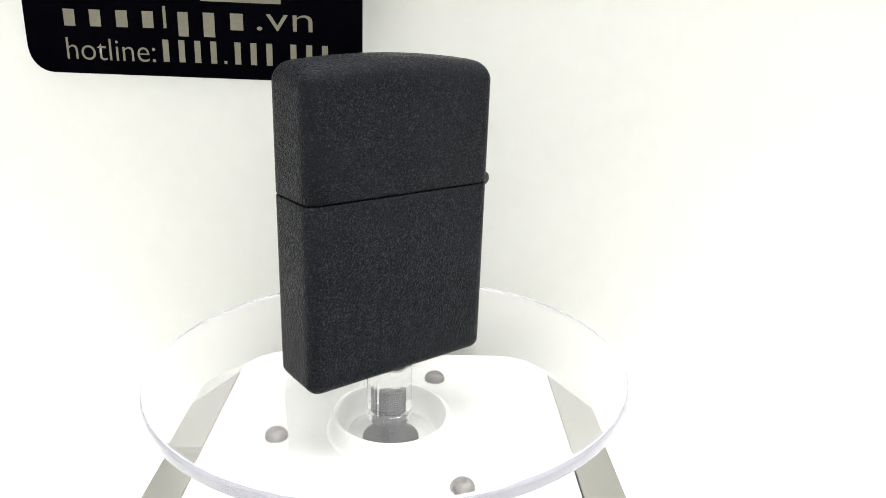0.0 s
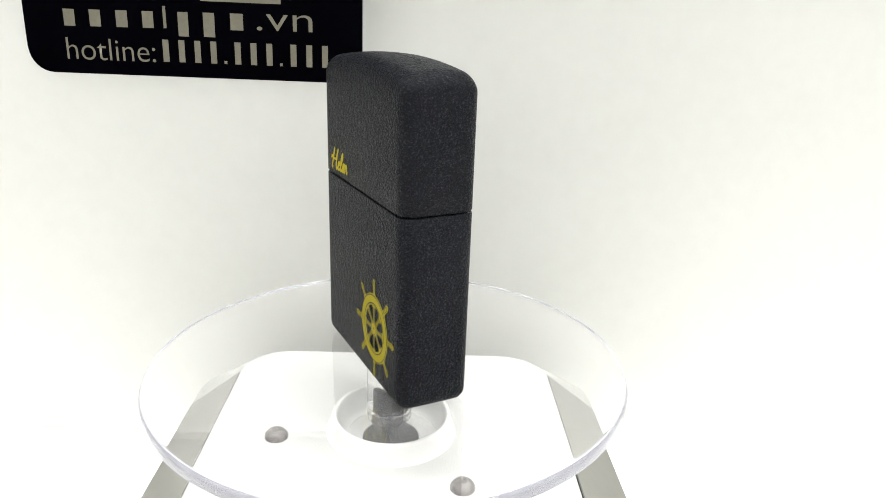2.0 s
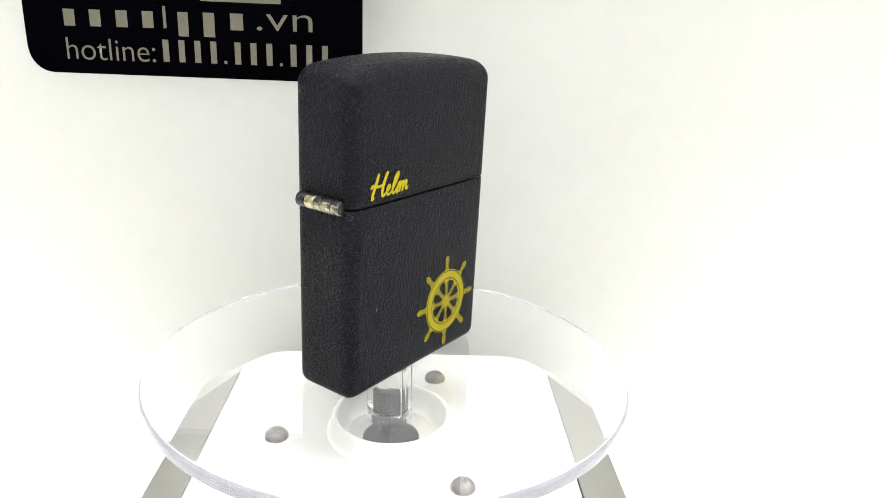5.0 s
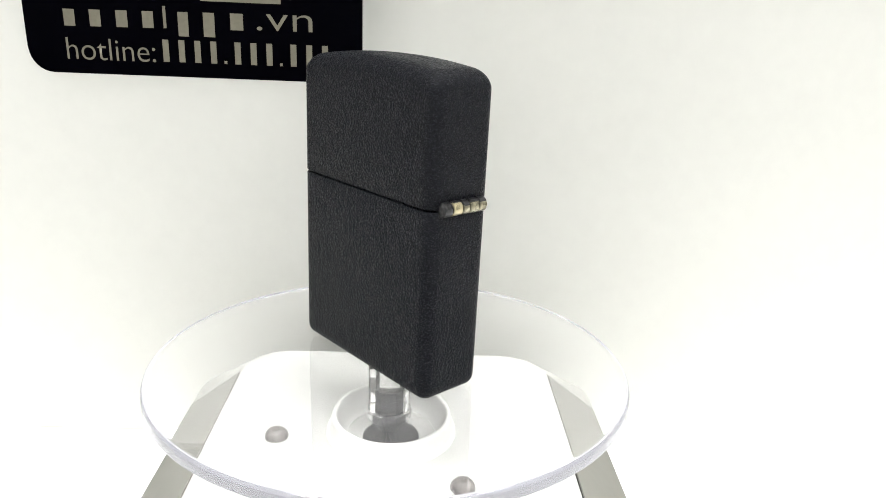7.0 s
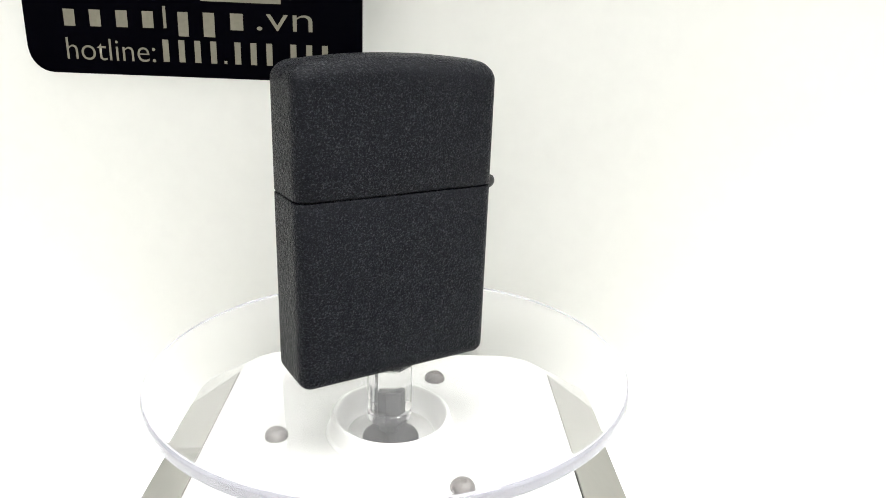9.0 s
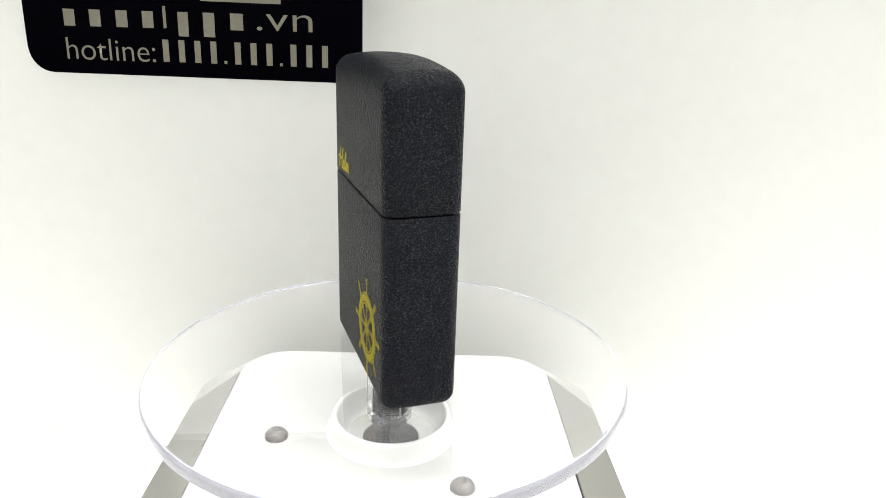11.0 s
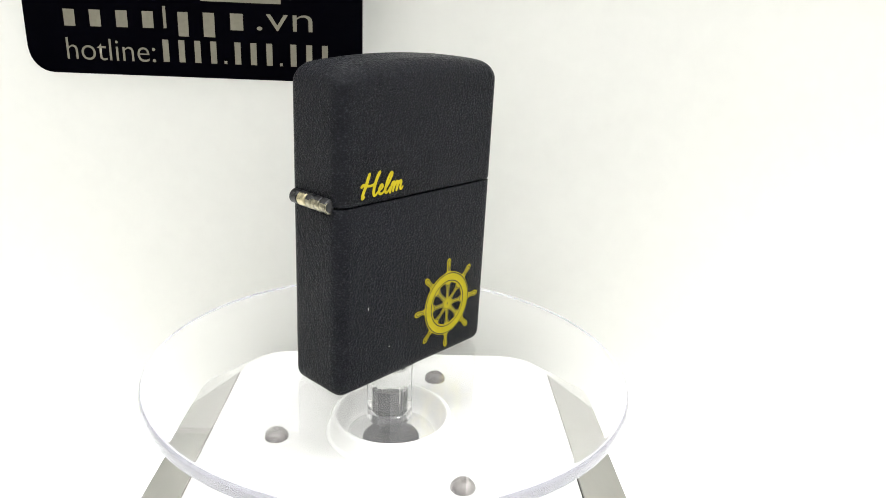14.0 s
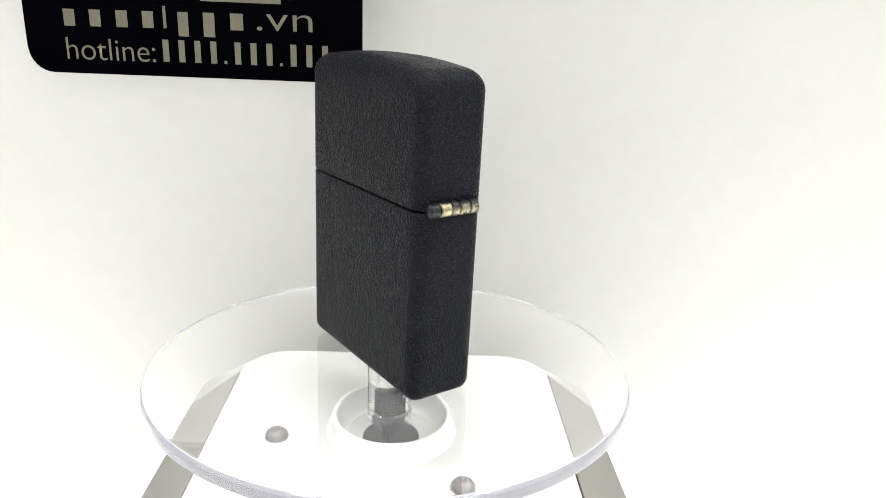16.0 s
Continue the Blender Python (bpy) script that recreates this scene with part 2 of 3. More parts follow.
def words(name, text, x0, x1, z0, height, y, mat, parent, label=""):
    """Lettering in the built-in font, fitted between x0 and x1 on the base line z0."""
    cu = bpy.data.curves.new(name, "FONT")
    cu.body, cu.size = text, 1.0
    cu.extrude = 0.0
    cu.offset = -0.008
    tmp = bpy.data.objects.new(name, cu)
    scene.collection.objects.link(tmp)
    bpy.context.view_layer.update()
    me = bpy.data.meshes.new_from_object(tmp.evaluated_get(bpy.context.evaluated_depsgraph_get()))
    bpy.data.objects.remove(tmp)
    xs = [v.co.x for v in me.vertices]
    ys = [v.co.y for v in me.vertices]
    sx, sz = (x1 - x0) / (max(xs) - min(xs)), height / max(ys)
    lo = min(xs)
    for v in me.vertices:
        v.co = Vector((x0 + (v.co.x - lo) * sx, y, z0 + v.co.y * sz)) * U
    me.materials.append(mat)
    ob = new(name, me)
    ob.parent = parent
    if label:
        tagged(ob, label)
    return ob


def thing(name, label, category, m=None, group="", kind=""):
    ob = new(name)
    ob.empty_display_size = 0.01
    if m is not None:
        ob.matrix_basis = m
    return tagged(ob, label, category, group, kind)


# ---- the setting ----
def build_room():
    # added tabletop, out of view: its dark tone cuts light from below
    bm = bmesh.new()
    box(bm, -900, 900, -1600, 140, -30, -3)
    tagged(link("floor", bm, TABLE, smooth=False), "added grey tabletop out of view, dark to cut bounce light", "floor", kind="structure")
    bm = bmesh.new()
    box(bm, -420, 420, -190, 140, -2.99, 0, 0.4)
    tagged(link("board", bm, BOARD, smooth=False), "bright white smooth board under the display stand", "board", kind="structure")
    # the backdrop is a sheet that bows a little
    bm = bmesh.new()
    cols = [-899 + 1798 * i / 120 for i in range(121)]
    n = len(cols)
    front = [bm.verts.new((x, 55.4 + 1.15e-4 * (x + 20) ** 2 if abs(x) < 300 else 67.2, z)) for z in (0.15, 1599) for x in cols]
    back = [bm.verts.new((v.co.x, v.co.y + 3.0, v.co.z)) for v in front]
    for i in range(n - 1):
        bm.faces.new((front[i], front[i + 1], front[n + i + 1], front[n + i]))
        bm.faces.new((back[i], back[n + i], back[n + i + 1], back[i + 1]))
        bm.faces.new((front[i], back[i], back[i + 1], front[i + 1]))
        bm.faces.new((front[n + i], front[n + i + 1], back[n + i + 1], back[n + i]))
    for i in (0, n - 1):
        bm.faces.new((front[i], front[n + i], back[n + i], back[i]))
    tagged(link("wall_back", bm, PAPER), "plain off-white backdrop sheet behind the stand", "wall", kind="structure")
    # added walls, all out of view: grey front darkens reflections, sides bounce fill
    for name, x0, x1, y0, y1 in (("wall_west", -960, -900.2, -1600, 140), ("wall_east", 900.2, 960, -1600, 140), ("wall_front", -960, 960, -1660, -1600.2)):
        bm = bmesh.new()
        box(bm, x0, x1, y0, y1, -30, 1599)
        front = name == "wall_front"
        tagged(link(name, bm, DARK_ROOM if front else ROOM, smooth=False),
               "added grey wall out of view, keeps reflections dark" if front else "added off-white wall out of view, bounces fill light", "wall", kind="structure")
    # added ceiling, out of view, that closes the space and bounces fill
    bm = bmesh.new()
    box(bm, -960, 960, -1660, 140, 1600, 1640)
    tagged(link("ceiling", bm, ROOM, smooth=False), "added off-white ceiling out of view, bounces fill light", "ceiling", kind="structure")


build_room()


# ---- the sign on the backdrop ----
def build_sign():
    sign = thing("sign", "black acrylic sign with champagne lettering on the backdrop", "sign")
    y = 47.0
    x0, x1, z0, z1 = -87.6, -9.64, 103.1, 150.0
    pts = []
    for cx, cz, r, a0 in ((x0, z0, 5.4, 180), (x1, z0, 1.3, 270), (x1, z1, 5.4, 0), (x0, z1, 5.4, 90)):
        sx, sz = (1 if cx == x0 else -1), (1 if cz == z0 else -1)
        for k in range(9):
            a = radians(a0 + 90 * k / 8)
            pts.append((cx + sx * r + r * math.cos(a), cz + sz * r + r * math.sin(a)))
    bm = bmesh.new()
    slab(bm, pts, y, 2.4)
    bmesh.ops.bevel(bm, geom=[e for e in bm.edges if abs(e.verts[0].co.y - y) < 1e-4 and abs(e.verts[1].co.y - y) < 1e-4],
                    offset=0.25, segments=2, affect="EDGES")
    part("plate", bm, GLOSS, sign, smooth=False)
    for px in (-80, -20):
        for pz in (112, 140):
            bm = bmesh.new()
            box(bm, px - 4, px + 4, y + 2.38, 56.2, pz - 4, pz + 4)
            part("spacer_pad", bm, PAPER, sign, smooth=False)
    SIGN_TEXT(sign, y - 0.06)


def bar(sign, x0, x1, z0, z1, y, slant=0.0):
    bm = bmesh.new()
    slab(bm, [(x0, z0), (x1, z0), (x1 + slant, z1), (x0 + slant, z1)], y, 0.1)
    part("letter_bar", bm, CHAMPAGNE, sign, smooth=False)


def SIGN_TEXT(sign, y):
    # the shop's name, as one plain bar for each letter, and the ending of its address
    for a, b, up, down in ((-79.77, -74.73, 0, 0), (-73.87, -68.83, 0, 0), (-67.87, -62.64, 0, 0), (-61.78, -56.74, 0, 0), (-56.07, -54.72, 1.2, 0), (-53.55, -48.82, 0, 1.7), (-47.84, -42.62, 0, 1.7), (-41.75, -35.85, 0, 0)):
        w, lift = b - a, 0.012 * (a + 50.6)
        bar(sign, a + 0.25 * w, b - 0.25 * w, 114.15 - down + lift, 117.88 + up + lift, y)
    words("word", ".vn", -34.2, -21.24, 114.45, 3.75, y - 0.04, CHAMPAGNE, sign)
    words("word", "hotline:", -78.61, -58.1, 106.27, 4.94, y - 0.04, CHAMPAGNE, sign)
    # the telephone number, as plain bars
    x = -57.42
    for k in range(12):
        if k in (4, 8):
            bar(sign, x + 0.5, x + 1.15, 106.5, 107.19, y)
            x += 1.94
        else:
            bar(sign, x + 1.1, x + 2.5, 106.5, 111.54, y)
            x += 3.705
    bar(sign, -46.88, -28.5, 120.45, 121.51, y)


build_sign()


# ---- the display stand: a fixed base, and a clear turntable that turns on it ----
def build_base():
    base = thing("display_stand_base", "white plastic motor base with grey side panels on the board", "display stand",
                 pose(0.65 * U, -0.55 * U, 0))
    zt = FLOOR - 17.8
    # body: upright skirt, sloped shoulders and a flat top with rounded corners
    bm = bmesh.new()
    loops = []
    for hw, hd, r, z in ((48.9, 45.7, 11, 0.05), (49.5, 46.2, 11, 0.6), (49.5, 46.2, 11, zt - 12.0), (49.4, 46.1, 11, zt - 11.2),
                         (36.6, 36.4, 11, zt - 0.6), (36.2, 36.0, 11, zt - 0.2), (35.6, 35.4, 10.5, zt), (15, 15, 10, zt)):
        loops.append([(x, y if y < 0 else y * (1 - 2.0 / hd), z) for x, y in rrect(hw, hd, r, 8, 4, 4)])
    rings = loft(bm, loops, True, False)
    # round well in the top
    ring = rings[-1]
    n = len(ring)
    inner = [bm.verts.new((11.0 * v.co.x / v.co.xy.length, 11.0 * v.co.y / v.co.xy.length, zt)) for v in ring]
    low = [bm.verts.new((v.co.x, v.co.y, zt - 0.9)) for v in inner]
    for i in range(n):
        j = (i + 1) % n
        bm.faces.new((ring[i], ring[j], inner[j], inner[i]))
        bm.faces.new((inner[i], inner[j], low[j], low[i]))
    bm.faces.new(low)
    sharp(part("body", bm, PLASTIC, base), 50)
    # sloped grey panels on both shoulders
    for s in (-1, 1):
        bm = bmesh.new()
        a, b = Vector((36.25, 0, zt - 0.3)), Vector((48.75, 0, zt - 10.55))
        nrm = Vector((b.z - a.z, 0, a.x - b.x)).normalized() * -1
        back_in, back_out = (22.3, 24.6) if s < 0 else (24.4, 26.6)
        quad = [Vector((e.x, y, e.z)) for e, y in ((a, -33.0), (b, -33.0), (b, back_out), (a, back_in))]
        lo = [bm.verts.new((s * (q.x - nrm.x * 0.5), q.y, q.z - nrm.z * 0.5)) for q in quad]
        hi = [bm.verts.new((s * (q.x + nrm.x * 0.35), q.y, q.z + nrm.z * 0.35)) for q in quad]
        bm.faces.new(lo)
        bm.faces.new(hi)
        for i in range(4):
            bm.faces.new((lo[i], lo[(i + 1) % 4], hi[(i + 1) % 4], hi[i]))
        part("side_panel", bm, GREY, base, "satin grey side panel", smooth=False)
    # a dark strip draws the shadow in the gap along one panel's upper edge
    bm = bmesh.new()
    box(bm, 35.98, 36.24, -31.5, -10.0, zt - 0.8, zt - 0.02)
    part("panel_gap_shadow", bm, DARK, base, "dark strip for the shadow beside the side panel", smooth=False)
    # collar round the shaft
    bm = bmesh.new()
    lathe(bm, [(9.0, zt - 0.88), (9.4, zt - 0.6), (9.95, zt + 0.3), (10.8, zt + 2.8), (11.1, zt + 3.7), (11.35, zt + 4.0), (11.7, zt + 4.05), (12.05, zt + 3.8), (12.2, zt + 3.3),
               (12.6, zt + 0.7), (12.85, zt + 0.2), (13.3, zt + 0.02), (13.3, zt - 0.3), (9.0, zt - 0.88)], 72)
    part("collar", bm, COLLAR, base, "white collar, lightened against the shade inside it")
    bm = bmesh.new()
    lathe(bm, [(0, zt - 0.3), (2.6, zt - 0.3), (3.0, zt - 0.5), (5.0, zt - 0.55), (5.6, zt - 0.7), (5.8, zt - 0.95), (0, zt - 0.95)], 48)
    for v in bm.verts:
        v.co.y -= 1.2
    part("motor_boss", bm, MOTOR, base, "dark metal motor boss")
    for sx, sy in ((-22.8, -3.8), (13.9, -18.9), (9.2, 21.1)):
        bm = bmesh.new()
        lathe(bm, [(2.35, zt - 0.1), (2.35, zt + 0.25), (2.15, zt + 0.85), (1.7, zt + 1.35), (1.0, zt + 1.7), (0.65, zt + 1.74), (0.5, zt + 1.6), (0, zt + 1.55)], 28)
        for v in bm.verts:
            v.co.x += sx
            v.co.y += sy
        part("rubber_stud", bm, RUBBER, base, "smoky grey rubber stud")
    return base


DISC_BOTTOM, DISC_THICK = -2.88, 2.35
DISC_TOP = DISC_BOTTOM + DISC_THICK


def build_turntable():
    """Its origin is on the axis at the height of the lighter's bottom."""
    table = thing("turntable", "clear acrylic disc on a faceted clear shaft", "turntable", pose(0, 0, FLOOR * U))
    # the disc has a rounded upper edge and is not quite square to its axis, so that it sways as it turns
    r, th = 46.66, DISC_THICK
    fillet, lower = 0.75, 0.22
    edge = [(r - fillet + fillet * math.sin(radians(q)), th - fillet + fillet * math.cos(radians(q))) for q in range(0, 91, 15)]
    foot_edge = [(r - lower + lower * math.cos(radians(q)), lower - lower * math.sin(radians(q))) for q in range(0, 91, 30)]
    profile = [(0, th), (r * 0.5, th), (r - fillet - 0.25, th)] + edge + foot_edge + [(r - lower - 0.15, 0), (r * 0.5, 0), (0, 0)]
    mats = [0, 0, 0] + [1] * (len(edge) + len(foot_edge) - 1) + [0, 0, 0]
    bm = bmesh.new()
    lathe(bm, profile, 192, mats=mats)
    disc = sharp(part("disc", bm, [CLEAR, RIM], table), 40)
    disc.matrix_basis = pose(0, 0, DISC_BOTTOM * U, 0.973) @ pose(0, 0, 0, 0, 0.567) @ pose(-0.15 * U, -0.144 * U, 0)
    disc.visible_shadow = False
    # shaft: a six-sided prism that runs into a round foot, with the motor's spindle inside
    bm = bmesh.new()
    z0 = DISC_BOTTOM - 0.06
    step = math.pi / 3

    def section(across, z):
        ring = []
        for k in range(72):
            a = 2 * math.pi * k / 72
            r = min(across * math.cos(step / 2) / math.cos((a + step / 2) % step - step / 2), across - 0.22)
            ring.append((r * math.cos(a + 0.859), r * math.sin(a + 0.859), z))
        return ring

    loft(bm, [section(4.5, z0), section(4.75, z0 - 0.3), section(4.75, -12.7), section(4.6, -12.85)])
    shaft = sharp(part("shaft", bm, FROSTED, table, "faceted clear shaft"), 12)
    shaft.visible_shadow = False
    bm = bmesh.new()
    lathe(bm, [(0, -12.87), (4.2, -12.87), (4.5, -13.1), (4.55, -14.6), (4.35, -15.1), (4.1, -15.2), (0, -15.2)], 56)
    foot = sharp(part("shaft_foot", bm, FOOT, table, "round worn foot of the shaft"), 50)
    foot.visible_shadow = False
    # the motor's spindle, six-sided like the shaft
    bm = bmesh.new()
    loft(bm, [[(q * math.cos(k * step + 0.859), q * math.sin(k * step + 0.859), z) for k in range(6)]
              for q, z in ((2.05, -8.6), (2.15, -8.8), (2.15, -18.0))])
    sharp(part("spindle", bm, STEEL, table, "dark metal spindle inside the shaft"), 20)
    # small clear pad under the lighter
    bm = bmesh.new()
    lathe(bm, [(0, -0.43), (2.3, -0.43), (2.45, -0.46), (2.5, DISC_TOP + 0.03), (0, DISC_TOP + 0.03)], 40)
    pad = sharp(part("pad", bm, CLEAR, table, "clear mounting pad"), 30)
    pad.visible_shadow = False
    return table


def build_dust():
    """A few dark specks that lie on the top of the base."""
    bm = bmesh.new()
    rnd = random.Random(5)
    zt = FLOOR - 17.8
    for x, y in ((-30.1, 6.0), (24.5, 15.0), (28.0, 1.5), (-12.0, 24.0), (17.0, -14.0), (-19.5, 12.0), (22.0, 26.0), (-26.0, -9.0), (9.5, 21.0)):
        r = rnd.uniform(0.10, 0.2)
        pts = [(x + r * rnd.uniform(0.6, 1.3) * math.cos(k), y + r * rnd.uniform(0.6, 1.3) * math.sin(k)) for k in range(6)]
        loft(bm, [[(px, py, zt + 0.005) for px, py in pts], [(x + (px - x) * 0.6, y + (py - y) * 0.6, zt + 0.09) for px, py in pts]])
    tagged(link("dust", bm, DUST), "few dark dust specks on the white base", "dust", kind="stuff")


build_dust()
build_base()
turntable = build_turntable()

# ---- the lighter ----
HW, HD, RC = 19.58, 6.72, 2.4
SEAM, TOP, DOME, BOTTOM = 34.78, 58.62, 1.45, -0.42


def dome(x, y=0.0):
    return TOP - DOME * (x / HW) ** 2 - 0.75 * (y / HD) ** 2


def wheel_outline(cx, cz):
    """Rim, eight handles, spokes and hub of the printed ship's wheel, as one print; and its dark lines."""
    y = -HD - 0.05
    ink, lines = bmesh.new(), bmesh.new()

    def ringshape(bm, r0, r1, y, n=64):
        a = [bm.verts.new((cx + r0 * math.cos(2 * math.pi * i / n), y, cz + r0 * math.sin(2 * math.pi * i / n))) for i in range(n)]
        b = [bm.verts.new((cx + r1 * math.cos(2 * math.pi * i / n), y, cz + r1 * math.sin(2 * math.pi * i / n))) for i in range(n)]
        for i in range(n):
            bm.faces.new((a[i], a[(i + 1) % n], b[(i + 1) % n], b[i]))

    ringshape(ink, 4.1, 6.2, y)
    ringshape(ink, 0.05, 1.3, y - 0.06)
    for q, w in ((5.86, 0.14), (4.42, 0.14)):
        ringshape(lines, q, q + w * 1.3, y - 0.09)
    ringshape(lines, 1.0, 1.1, y - 0.09)
    ringshape(lines, 0.01, 0.2, y - 0.09)
    for k in range(8):
        a = radians(45 * k + 0.5)
        d = Vector((math.cos(a), math.sin(a)))
        n = Vector((-d.y, d.x))
        c = Vector((cx, cz))

        def along(r, s=0.0):
            return c + d * r + n * s

        # handle outside the rim, spoke inside, and the flared foot of the spoke
        ribbon(ink, [along(q) for q in (5.9, 6.4, 6.9, 7.6, 8.15, 8.45)], (1.9, 1.05, 0.85, 1.05, 1.25, 0.95), y - 0.03, caps=(False, True))
        ribbon(ink, [along(q) for q in (0.9, 2.5, 3.4, 4.3)], (0.95, 0.85, 0.95, 2.4), y - 0.03, caps=(False, False))
        loop = [along(6.45, 0.14), along(7.25, 0.22), along(8.1, 0.32), along(8.45, 0.0), along(8.1, -0.32), along(7.25, -0.22), along(6.45, -0.14)]
        ribbon(lines, loop, (0.13,), y - 0.09)
        for s in (-1, 1):
            ribbon(lines, [along(1.3, s * 0.2), along(2.6, s * 0.2), along(3.55, s * 0.22)], (0.13,), y - 0.09)
            ribbon(lines, [along(1.35, s * 0.47), along(2.6, s * 0.43), along(3.3, s * 0.47), along(3.95, s * 0.95)], (0.12,), y - 0.09)
        ribbon(lines, [along(4.05, -0.85), along(3.75, -0.45), along(3.6, 0), along(3.75, 0.45), along(4.05, 0.85)], (0.13,), y - 0.09)
    for bm in (ink, lines):
        for v in bm.verts:
            v.co.x, v.co.z = cx + (v.co.x - cx) * 1.02, cz + (v.co.z - cz) * 1.065
    return ink, lines


def build_lighter():
    lighter = thing("lighter", "closed black crackle lighter with yellow ship wheel print", "lighter", pose(0, 0, FLOOR * U))
    gap = 0.155
    # lower case
    bm = bmesh.new()
    loops = []
    for k in range(7):
        a = radians(90 * k / 6)
        ins, z = 2.3 * (1 - math.sin(a)), BOTTOM + 2.3 * (1 - math.cos(a))
        loops.append([(x, y, z) for x, y in rrect(HW - ins, HD - ins, max(RC - ins, 0.4))])
    for z, ins in ((12, 0), (24, 0), (SEAM - gap - 0.2, 0), (SEAM - gap - 0.06, 0.06), (SEAM - gap, 0.22)):
        loops.append([(x, y, z) for x, y in rrect(HW - ins, HD - ins, RC)])
    loft(bm, loops)
    case = sharp(part("case", bm, BLACK, lighter), 60)
    # lid, with a gently domed top
    bm = bmesh.new()
    loops = []
    for z, ins in ((SEAM + gap, 0.22), (SEAM + gap + 0.06, 0.06), (SEAM + gap + 0.2, 0), (40, 0), (48, 0), (53, 0)):
        loops.append([(x, y, z) for x, y in rrect(HW - ins, HD - ins, RC)])
    rt = 2.7
    for k in range(9):
        a = radians(90 * k / 8)
        ins, drop = rt * (1 - math.cos(a)), rt * (1 - math.sin(a))
        loops.append([(x, y, dome(x, y) - drop) for x, y in rrect(HW - ins, HD - ins, max(RC - ins * 0.5, 0.4))])
    for ins in (3.0, 4.5, 5.8, 6.5):
        loops.append([(x, y, dome(x, y)) for x, y in rrect(HW - ins, HD - ins, max(RC - ins * 0.5, 0.1))])
    loft(bm, loops)
    lid = sharp(part("lid", bm, BLACK, lighter), 60)
    # dark sleeve that shows in the joint between them
    bm = bmesh.new()
    loft(bm, [[(x, y, z) for x, y in rrect(HW - 0.9, HD - 0.9, RC)] for z in (SEAM - 2, SEAM + 2)])
    part("inner_sleeve", bm, DARK, lighter, "dark joint between case and lid")
    # hinge of five knuckles, black on their upper sides
    zc, xc, rk = SEAM + 0.28, -(HW + 0.15), 1.28
    # shallow dark plate, added to stand in for the dark recess cut round the hinge
    bm = bmesh.new()
    box(bm, -HW - 0.2, -HW + 0.3, -4.9, 4.97, zc - 1.42, zc + 0.95, 0.1)
    part("hinge_recess_plate", bm, DARK, lighter, "dark plate standing in for the recess round the hinge", smooth=False)
    for y0, y1, mat, bare, lab in ((3.02, 4.85, KNUCKLE_DARK, 2.0, "blackened knuckle"), (0.81, 2.82, KNUCKLE, 0.86, "bare brass knuckle"),
                                   (-0.82, 0.61, KNUCKLE_MID, 0.42, "tarnished knuckle with a black top"),
                                   (-2.90, -1.02, KNUCKLE_MID, 0.58, "tarnished knuckle with a black top"),
                                   (-4.75, -3.10, KNUCKLE_MID, 0.45, "tarnished knuckle with a black top")):
        w = y1 - y0
        bm = bmesh.new()
        lathe(bm, [(0.3, -w / 2), (rk - 0.16, -w / 2), (rk, -w / 2 + 0.15), (rk, 0), (rk, w / 2 - 0.15), (rk - 0.16, w / 2), (0.3, w / 2)], 36, closed=True)
        for f in bm.faces:
            f.material_index = 1 if f.calc_center_median().y > bare * rk else 0
        for v in bm.verts:
            v.co = Vector((xc + v.co.x, (y0 + y1) / 2 + v.co.z, zc + v.co.y))
        sharp(part("hinge_knuckle", bm, [mat, KNUCKLE_DARK], lighter, lab), 40)
    bm = bmesh.new()
    lathe(bm, [(0, -4.85), (0.9, -4.85), (1.0, -4.78), (0.32, -4.77), (0.32, 4.87), (1.0, 4.88), (0.9, 4.95), (0, 4.95)], 20)
    for v in bm.verts:
        v.co = Vector((xc + v.co.x, v.co.z, zc + v.co.y))
    part("hinge_pin", bm, KNUCKLE_DARK, lighter, "dark steel hinge pin")
    # printed ship's wheel and lettering
    ink, lines = wheel_outline(7.77, 11.05)
    ink_ob = part("wheel_print", ink, YELLOW, case, "yellow printed ship wheel", smooth=False)
    part("wheel_print_outline", lines, INK, ink_ob, "fine dark outline of the print", smooth=False)
    LETTERING(lid)
    # two pale fibres of lint caught on the rough coat
    for x, z, dx, dz in ((-13.0, 15.5, 0.06, 0.5), (-7.8, 6.75, 0.28, 0.04)):
        bm = bmesh.new()
        ribbon(bm, [(x, z), (x + dx * 0.6, z + dz * 0.5), (x + dx, z + dz)], (0.06, 0.09, 0.05), -HD - 0.06)
        part("lint", bm, PAPER, case, "pale fibre of lint", smooth=False)
    return lighter


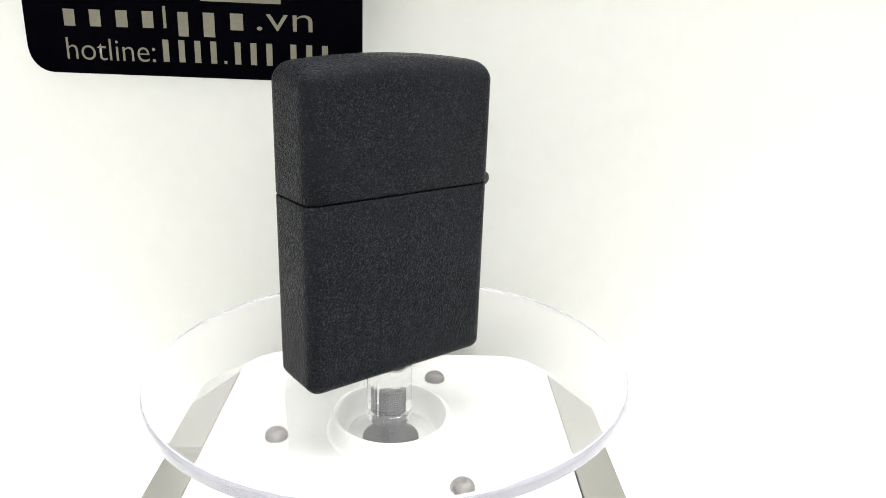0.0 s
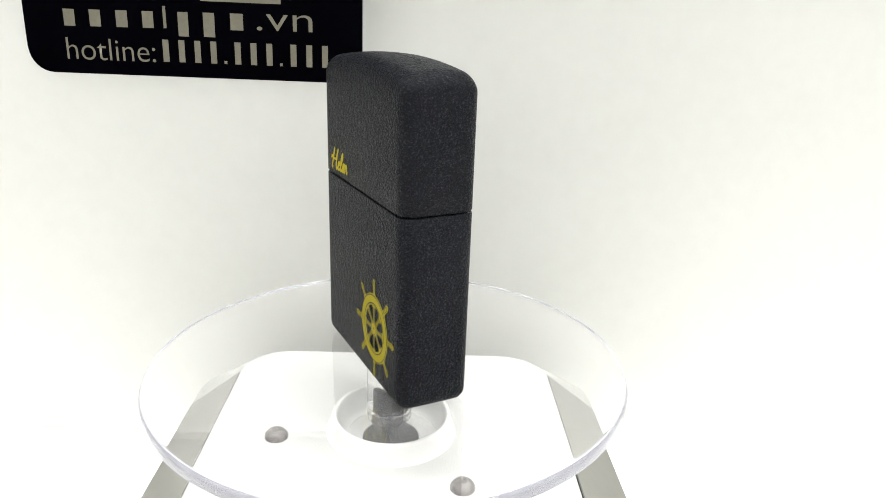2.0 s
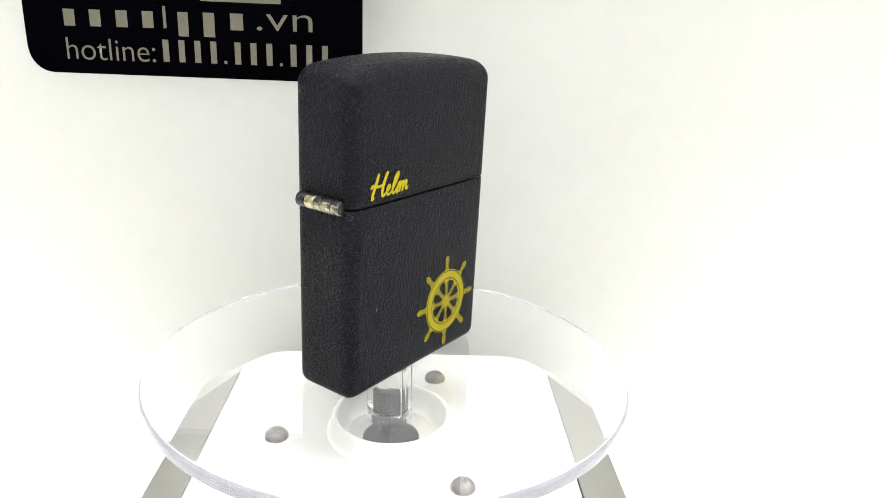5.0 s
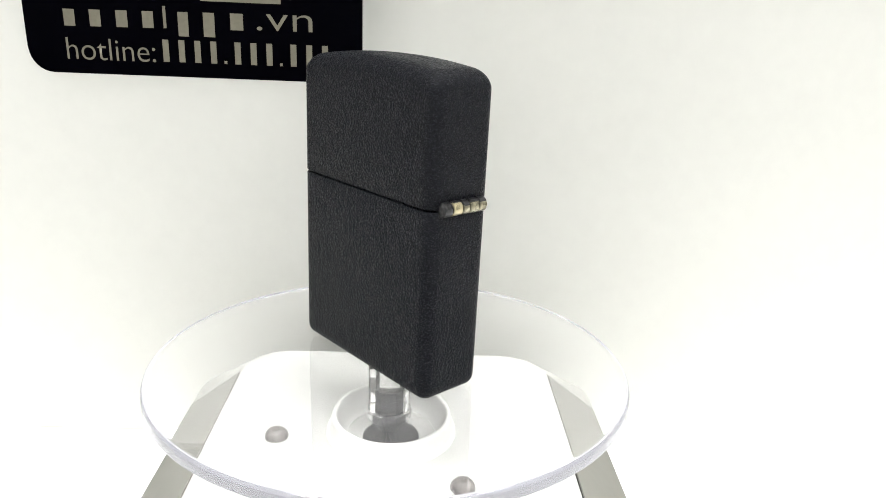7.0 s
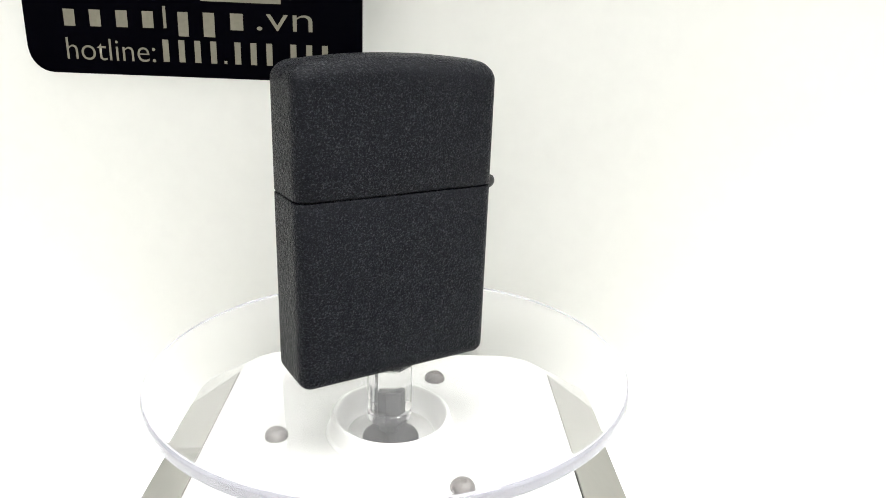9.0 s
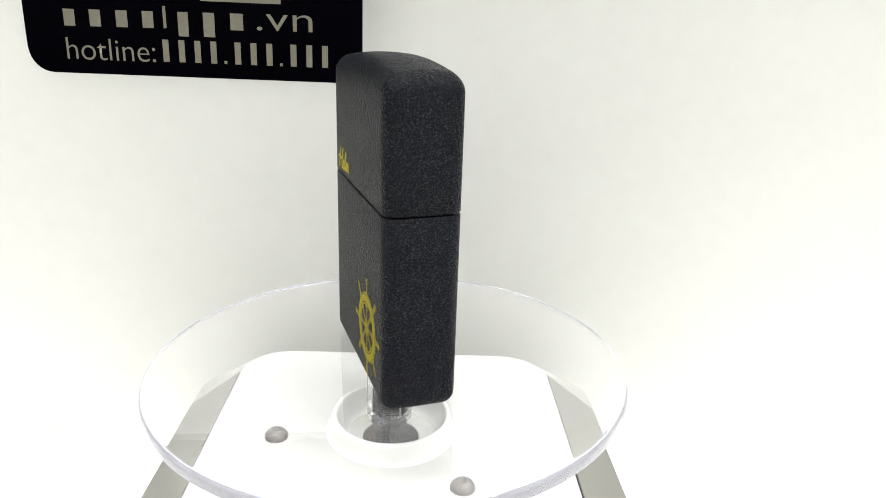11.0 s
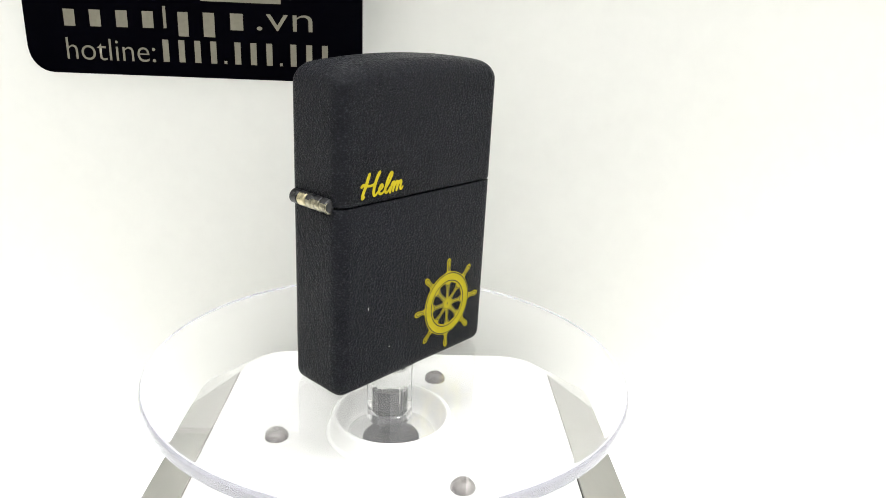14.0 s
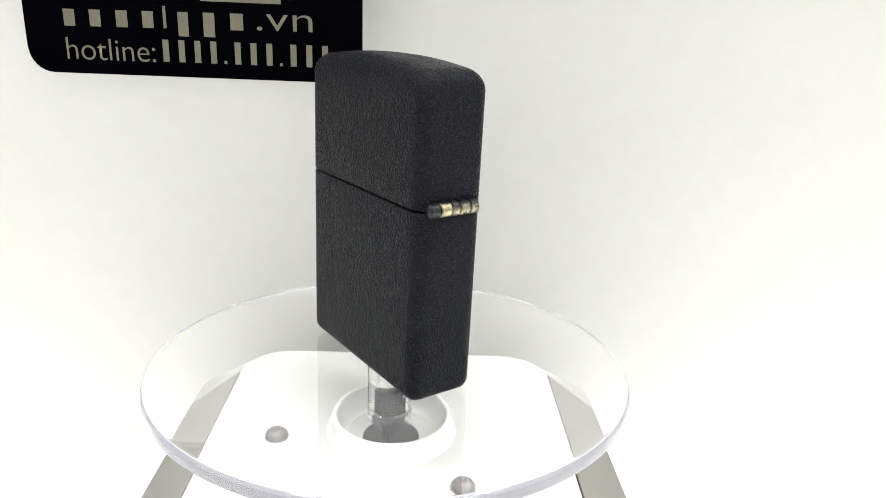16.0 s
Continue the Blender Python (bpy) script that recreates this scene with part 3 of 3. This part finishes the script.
def LETTERING(lid):
    """The word Helm in brush script, stroke by stroke; x0, z0 is the foot of the H."""
    bm = bmesh.new()
    y = -HD - 0.05
    x0, z0, kx, kz = -14.85, SEAM + 1.2, 0.95, 0.84
    strokes = (
        (((0.55, 0.35), (0.15, 0.1), (0.25, 0.9), (0.9, 2.4), (1.45, 3.9), (1.75, 4.75)), (0.35, 0.5, 0.55, 0.6, 0.62, 0.5)),
        (((-0.05, 2.5), (0.35, 2.75), (0.9, 2.55), (2.0, 2.35), (3.2, 2.6)), (0.5, 0.55, 0.42, 0.4, 0.45)),
        (((4.1, 4.75), (3.6, 3.9), (3.0, 2.4), (2.7, 1.0), (2.85, 0.3), (3.3, 0.35), (3.9, 0.95)), (0.55, 0.62, 0.6, 0.55, 0.5, 0.4, 0.35)),
        (((3.9, 0.95), (4.5, 1.25), (4.85, 1.75), (4.6, 2.1), (4.15, 1.7), (3.95, 0.9), (4.2, 0.3), (4.8, 0.35), (5.4, 0.95)), (0.35, 0.4, 0.45, 0.5, 0.5, 0.5, 0.5, 0.4, 0.35)),
        (((5.4, 0.95), (6.3, 2.2), (7.0, 3.6), (7.05, 4.2), (6.6, 4.0), (5.9, 2.6), (5.45, 1.0), (5.6, 0.25), (6.1, 0.4), (6.6, 1.1)), (0.35, 0.45, 0.5, 0.5, 0.5, 0.55, 0.55, 0.5, 0.4, 0.4)),
        (((6.6, 0.15), (6.85, 1.1), (7.15, 1.95), (7.6, 2.1), (7.5, 1.4), (7.3, 0.3)), (0.5, 0.52, 0.5, 0.45, 0.5, 0.5)),
        (((7.3, 0.4), (7.75, 1.5), (8.2, 2.1), (8.5, 1.95), (8.35, 1.3), (8.15, 0.3)), (0.45, 0.5, 0.5, 0.45, 0.5, 0.5)),
        (((8.15, 0.4), (8.6, 1.5), (9.05, 2.1), (9.35, 1.9), (9.15, 1.1), (9.1, 0.5), (9.4, 0.35), (9.75, 0.8)), (0.45, 0.5, 0.5, 0.45, 0.5, 0.5, 0.42, 0.3)),
    )
    for i, (pts, wid) in enumerate(strokes):
        ribbon(bm, [(x0 + kx * a, z0 + kz * b + 0.028 * a) for a, b in pts], [w * (1.1 if i < 3 else 0.98) for w in wid], y - 0.02 * i)
    part("word_helm", bm, LETTER_YELLOW, lid, "yellow brush script reading Helm", smooth=False)


lighter = build_lighter()


# ---- what moves: the turntable turns steadily and carries the lighter ----
STUTTER = {0.5: -0.3, 1.0: -0.75, 1.5: 0.3, 7.5: -0.4, 8.0: -0.5, 8.5: -0.6, 9.0: 0.2, 2.0: 0.5, 2.5: 0.0, 3.0: -0.69, 3.5: -1.06, 4.0: 0.09, 6.5: 0.55, 7.0: -0.45, 11.5: 1.2, 12.0: -0.05, 12.5: -0.65,
           13.0: -0.86, 13.5: 0.27, 14.0: 0.4, 14.5: 0.06, 15.0: -0.34, 15.5: -0.85, 16.0: 0.15}


def turn_at(t):
    """Degrees turned: a steady motor with a slight stutter."""
    return -143.68 + 39.153 * t + 0.996 * min(max((t - 4.2) / 7.1, 0.0), 1.0) + STUTTER.get(t, 0.0)


def motions():
    rows_table, rows_lighter = [], []
    lean = pose(0, 0, 0, 0.58, 0, 0) @ pose(0, 0, 0, 0, 0.083, 0) @ pose(1.15 * U, 0.055 * U, 0)
    for i in range(33):
        t = 0.5 * i
        axis = pose(0, 0, FLOOR * U, 0, 0, turn_at(t))
        rows_table.append((t, pose(0.54 * U, 0.076 * U, 0) @ pose(0, 0, FLOOR * U, -0.843) @ pose(0, 0, -FLOOR * U, 0, -0.487) @ axis))
        rows_lighter.append((t, pose(-0.05 * U, 0, 0) @ axis @ lean))
    walk(turntable, rows_table)
    walk(lighter, rows_lighter)


motions()
